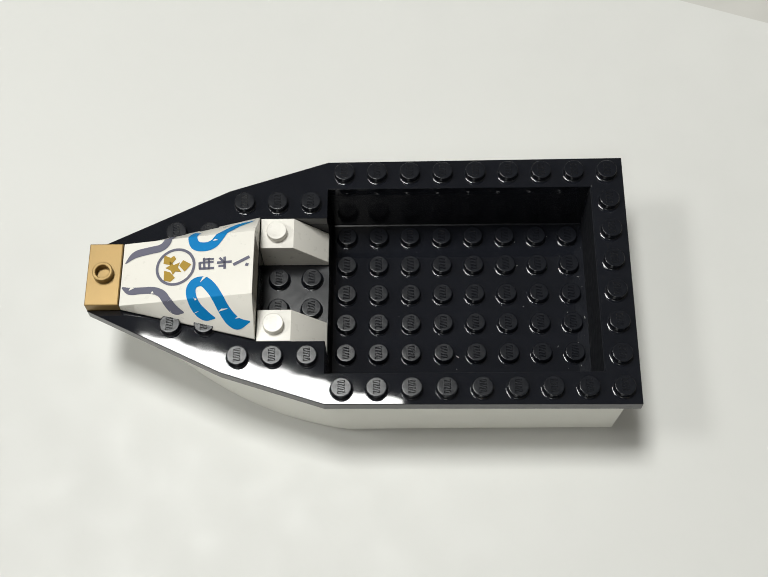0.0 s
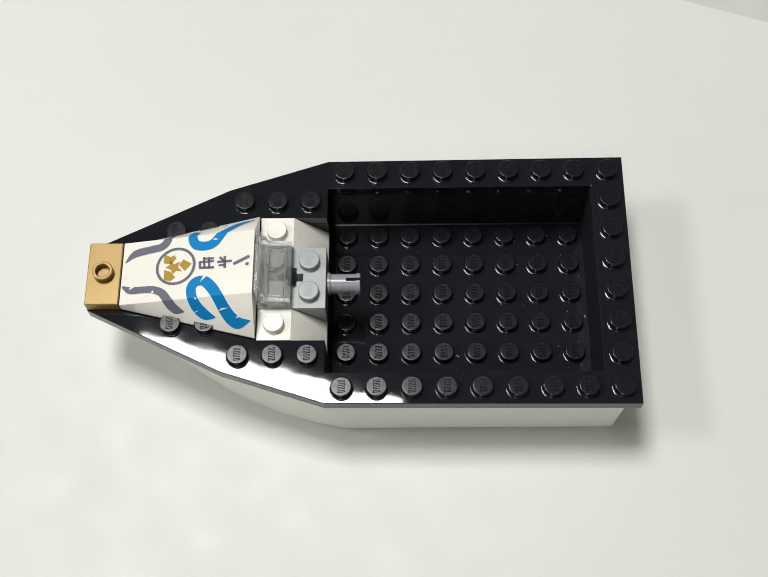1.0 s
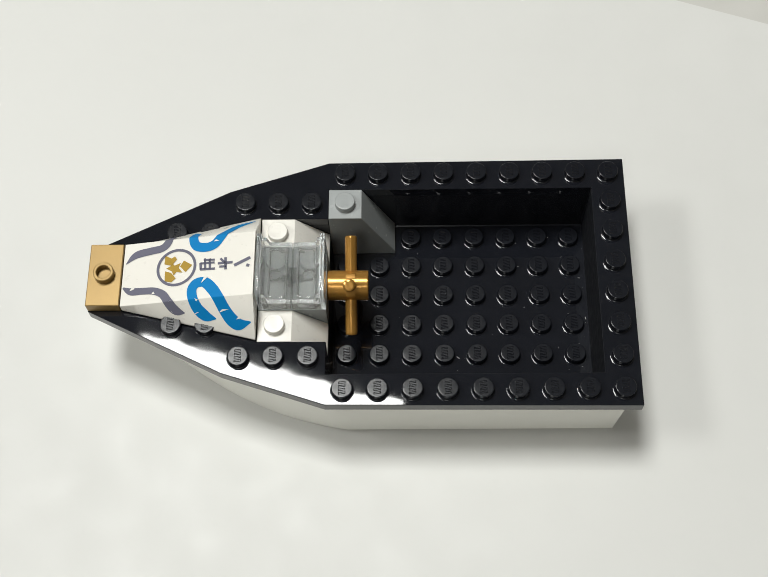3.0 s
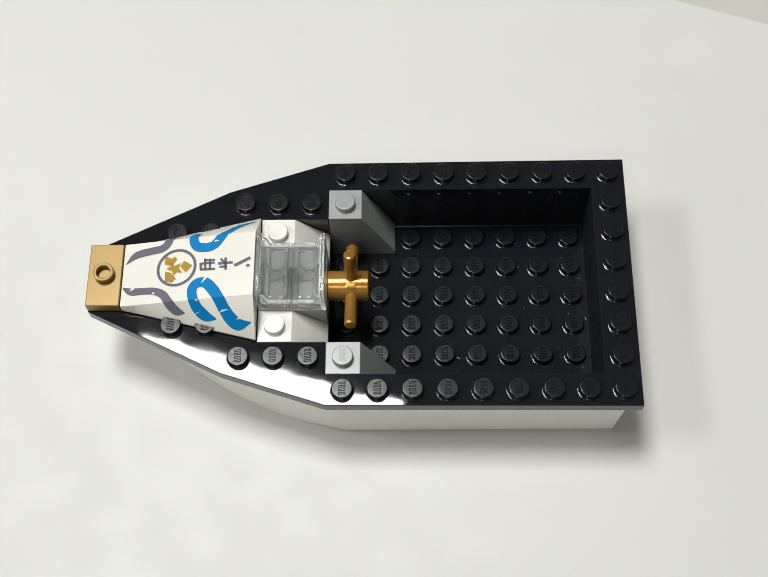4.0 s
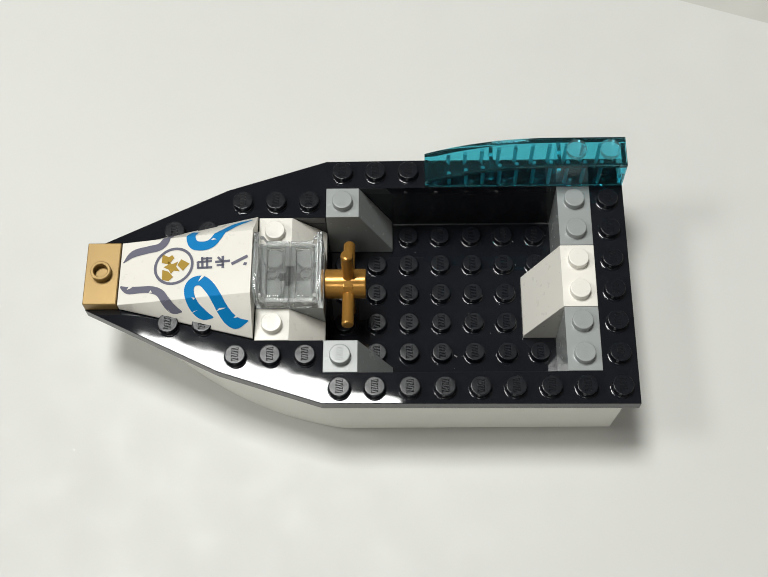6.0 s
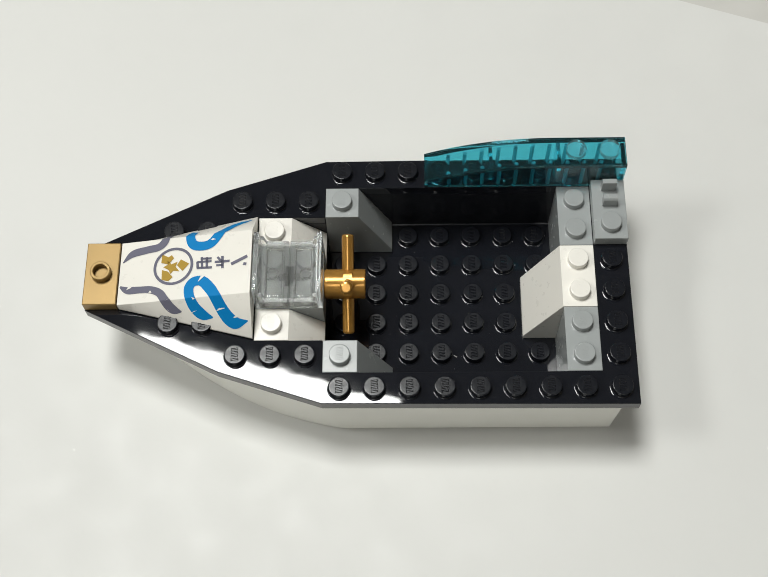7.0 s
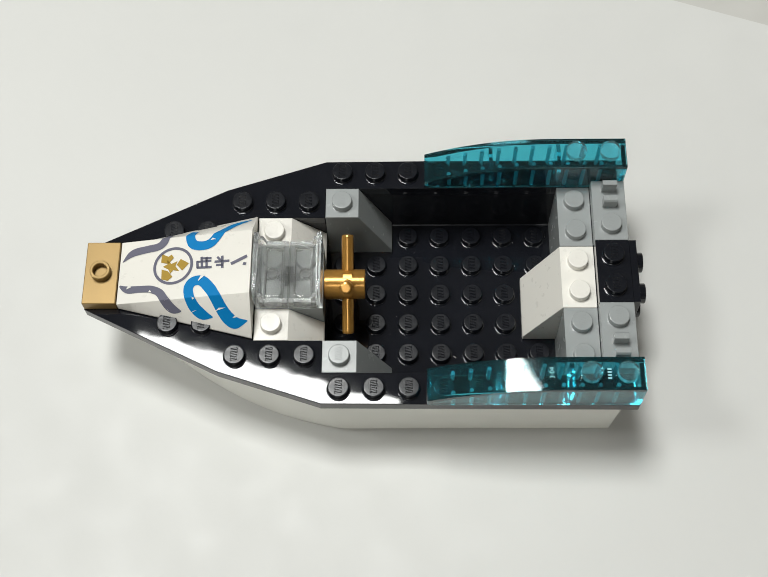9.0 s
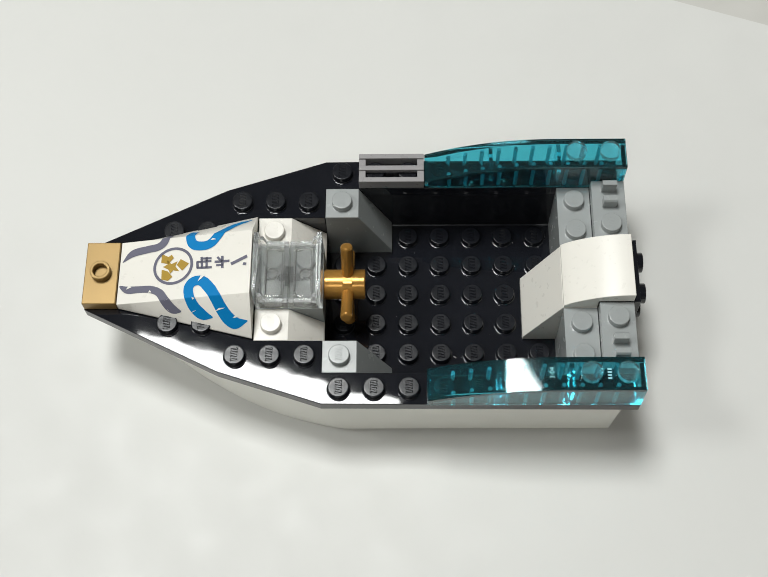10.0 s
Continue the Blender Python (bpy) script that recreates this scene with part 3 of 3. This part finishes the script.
def build_fin(marked=False):
    """A hollow transparent curved slope; its tall end is towards +x."""
    s = thing("curved_fin", "transparent teal curved slope with two studs", "toy brick", "teal fins on the rim")
    xs = [0.05, 16.0] + [16 + 31.95 * i / 14 for i in range(1, 15)]
    outer = [(24 - x, fin_height(x)) for x in xs]
    inner = [(24 - x, fin_height(x) - 1.1) for x in xs]
    slab = outer + inner[::-1]
    part("top", prism(slab, -3.9, 3.9, "y", 0), TEAL_TOP, s)

    low = [(24 - x, max(0.5, fin_height(x) - 1.13)) for x in xs]
    side = part("side", prism([(23.95, 0.05)] + low + [(-23.9, 0.05)], -0.5, 0.5, "y", 0), TEAL, s, at=(0, -3.4, 0))
    again(side, s, (0, 3.4, 0))
    # square ribs on the inner faces, every half stud
    for k in range(10):
        x = 6 + 4 * k
        rib = part("rib", rod(0.5, 0.1, fin_height(x + 0.7) - 1.22, "z", 0.08, 10), TEAL_RIB, s, at=(24 - x, -2.3, 0))
        again(rib, s, (24 - x, 2.3, 0))
    part("end_wall", box(22.8, 23.9, -2.85, 2.85, 0.05, 8.2, 0.05), TEAL, s)
    part("end_wall", box(-23.9, -22.9, -2.85, 2.85, 0.05, 1.2, 0.05), TEAL, s)
    for x in (16, 32):
        part("web", box(24 - x - 0.45, 24 - x + 0.45, -2.85, 2.85, 2.6, fin_height(x + 0.5) - 1.16, 0.05), TEAL, s)
    for x in (20, 12):
        part("stud", rod(2.4, 9.62, 11.3, edge=0.12), TEAL_STUD, s, at=(x, 0, 0))
    if marked:
        # the mould number on the top
        text = bpy.data.curves.new("mould_number", "FONT")
        text.body, text.size, text.align_x, text.align_y, text.extrude = "3\u00b704", 1.55, "CENTER", "CENTER", 0.03
        tmp = bpy.data.objects.new("tmp", text)
        me = bpy.data.meshes.new_from_object(tmp)
        bm = bmesh.new()
        bm.from_mesh(me)
        bmesh.ops.rotate(bm, cent=(0, 0, 0), matrix=Matrix.Rotation(radians(90), 3, "Z"), verts=bm.verts)
        bpy.data.objects.remove(tmp)
        part("mould_number", bm, TEAL_EDGE, s, "raised mould number", at=(3.4, 0.2, fin_height(20.6) + 0.05))
        # a second mark that cannot be read
        for y in (-1.1, -0.4, 0.3, 1.0):
            part("mould_mark", box(15.5, 16.4, y - 0.2, y + 0.2, 9.6, 9.66, 0), TEAL_EDGE, s, "raised mould mark")
    return s


def build_clip_plate():
    s = thing("clip_plate", "light grey plate with one stud and upright clip", "toy brick", "clip plates at the stern")
    part("body", box(-3.95, 3.95, -7.95, 7.95, 0.05, 3.2, 0.12), GREY, s)
    stud_on(s, (0, -4, 3.2), GREY)
    bm = prism([(0.7, 3.15), (0.7, 5.8), (1.1, 6.3), (2.4, 6.3), (2.4, 3.15)], -1.7, 1.7, "x", 0.1)
    part("clip_arm", bm, GREY, s)
    bm = prism([(6.4, 3.15), (6.4, 6.3), (6.0, 6.9), (4.8, 6.9), (4.8, 3.15)], -1.7, 1.7, "x", 0.1)
    part("clip_arm", bm, GREY, s)
    return s


def build_bracket():
    s = thing("bracket", "black angle bracket with four studs facing aft", "toy brick")
    part("plate", box(-3.95, 3.95, -7.95, 7.95, 0.05, 3.2, 0.12), BLACK, s)
    part("back_plate", prism([(-7.95, 3.2), (7.95, 3.2), (7.95, -11.2), (6.6, -12.6), (-6.6, -12.6), (-7.95, -11.2)], 3.97, 5.6, "x", 0.12), BLACK, s)
    for y in (-4, 4):
        stud_on(s, (0, y, 3.2), BLACK)
        for z in (-0.9, -8.7):
            o = stud_on(s, (5.6, y, z), BLACK)
            o.rotation_euler = (0, radians(90), 0)
    return s


def build_curved_cap():
    s = thing("curved_slope", "white smooth curved slope capping the stern", "toy brick")
    n = 12
    top = [(7.95 - 15.9 * i / n, 1.0 + 5.6 * math.sin(math.pi / 2 * (1 - i / n) ** 0.8)) for i in range(n + 1)]
    pts = top + [(-7.95, 0.05), (-0.1, 0.05), (-0.1, 3.25), (7.95, 3.25)]
    part("body", prism(pts, -7.9, 7.9, "y", 0.15), WHITE, s)
    return s


def build_grille():
    s = thing("grille_tile", "silver grey slotted grille tile on the rim", "toy brick")
    for y in (-3.25, 3.25):
        part("rail", box(-7.9, 7.9, y - 0.65, y + 0.65, 0.05, 3.2, 0.12), GRILLE_GREY, s)
    part("slat", box(-7.9, 7.9, -0.65, 0.65, 1.85, 3.2, 0.12), GRILLE_GREY, s)
    end = part("end_bar", box(-0.8, 0.8, -2.58, 2.58, 1.85, 2.75, 0.05), GRILLE_GREY, s, at=(-7.08, 0, 0))
    again(end, s, (7.08, 0, 0))
    return s


MOVES = []


def comes(ob, t, place, rest, turn=0.0):
    """The piece waits on the paper beside the boat, then is set in place."""
    MOVES.append((ob, t, Matrix.Translation(place * MM) @ pose(0, 0, 0, 0, 0, turn), Matrix.Translation(Vector(rest) * MM) @ pose(0, 0, 0, 0, 0, turn)))


HUB_AT = spot(8.39, 4, -3.8)
HUB_TURNS = ((2.17, 25), (3.47, 77), (4.07, 40), (4.67, 1), (5.27, -10), (6.6, 29), (9.07, 65), (9.67, 66))


def motions():
    for ob, t, place, rest in MOVES:
        walk(ob, [(0.0, rest), (t - STEP, rest), (t, place), (10.0, place)])
    rest = Matrix.Translation(Vector((20, -150, 11.9)) * MM)
    rows = [(0.0, rest), (HUB_TURNS[0][0] - STEP, rest)]
    for i, (t, a) in enumerate(HUB_TURNS):
        m = Matrix.Translation(HUB_AT * MM) @ pose(0, 0, 0, a, 0, 0)
        rows.append((t, m))
        rows.append((HUB_TURNS[i + 1][0] - STEP if i + 1 < len(HUB_TURNS) else 10.0, m))
    walk(hub, rows)


build_room()
build_table()
build_boat()
build_dust()
build_wedge()
build_white_slopes()
build_bow_plate()

comes(build_pin_brick(), 0.27, spot(10, 4, -9.6), (-30, -150, 0))
comes(build_panel(), 0.87, spot(10.5, 4, 0), (-60, -150, 0), 179.9)
comes(build_panel(), 1.57, spot(9.5, 4, 0), (-75, -150, 0))
hub = build_hub()
comes(build_tall_slope(GREY, 1, "tall_slope", "light grey steep slope brick in the cockpit", "grey slopes in the cockpit"), 2.83, spot(8, 6.5, -19.2), (50, -150, 0))
comes(build_tall_slope(GREY, 1, "tall_slope", "light grey steep slope brick in the cockpit", "grey slopes in the cockpit"), 3.47, spot(8, 1.5, -19.2), (75, -150, 0))
comes(build_tall_brick(), 4.07, spot(1.5, 6, -19.2), (-10, -175, 0))
comes(build_tall_slope(WHITE, 2, "wide_slope", "white wide steep slope brick at the stern", ""), 4.67, spot(2, 4, -19.2), (-40, -175, 0), 179.9)
comes(build_tall_brick(), 5.27, spot(1.5, 2, -19.2), (10, -175, 0))
comes(build_fin(), 5.97, spot(3, 7.5, 0), (-20, -200, 0))
comes(build_clip_plate(), 6.6, spot(0.5, 6, 0), (30, -175, 0))
comes(build_bracket(), 7.17, spot(0.5, 4, 0), (50, -175, 13))
comes(build_clip_plate(), 7.77, spot(0.5, 2, 0), (70, -175, 0), 179.9)
comes(build_fin(True), 8.37, spot(3, 0.5, 0), (40, -200, 0))
comes(build_curved_cap(), 9.07, spot(1, 4, 0), (90, -175, 0))
comes(build_grille(), 9.67, spot(7, 7.5, 0), (90, -150, 0))

motions()
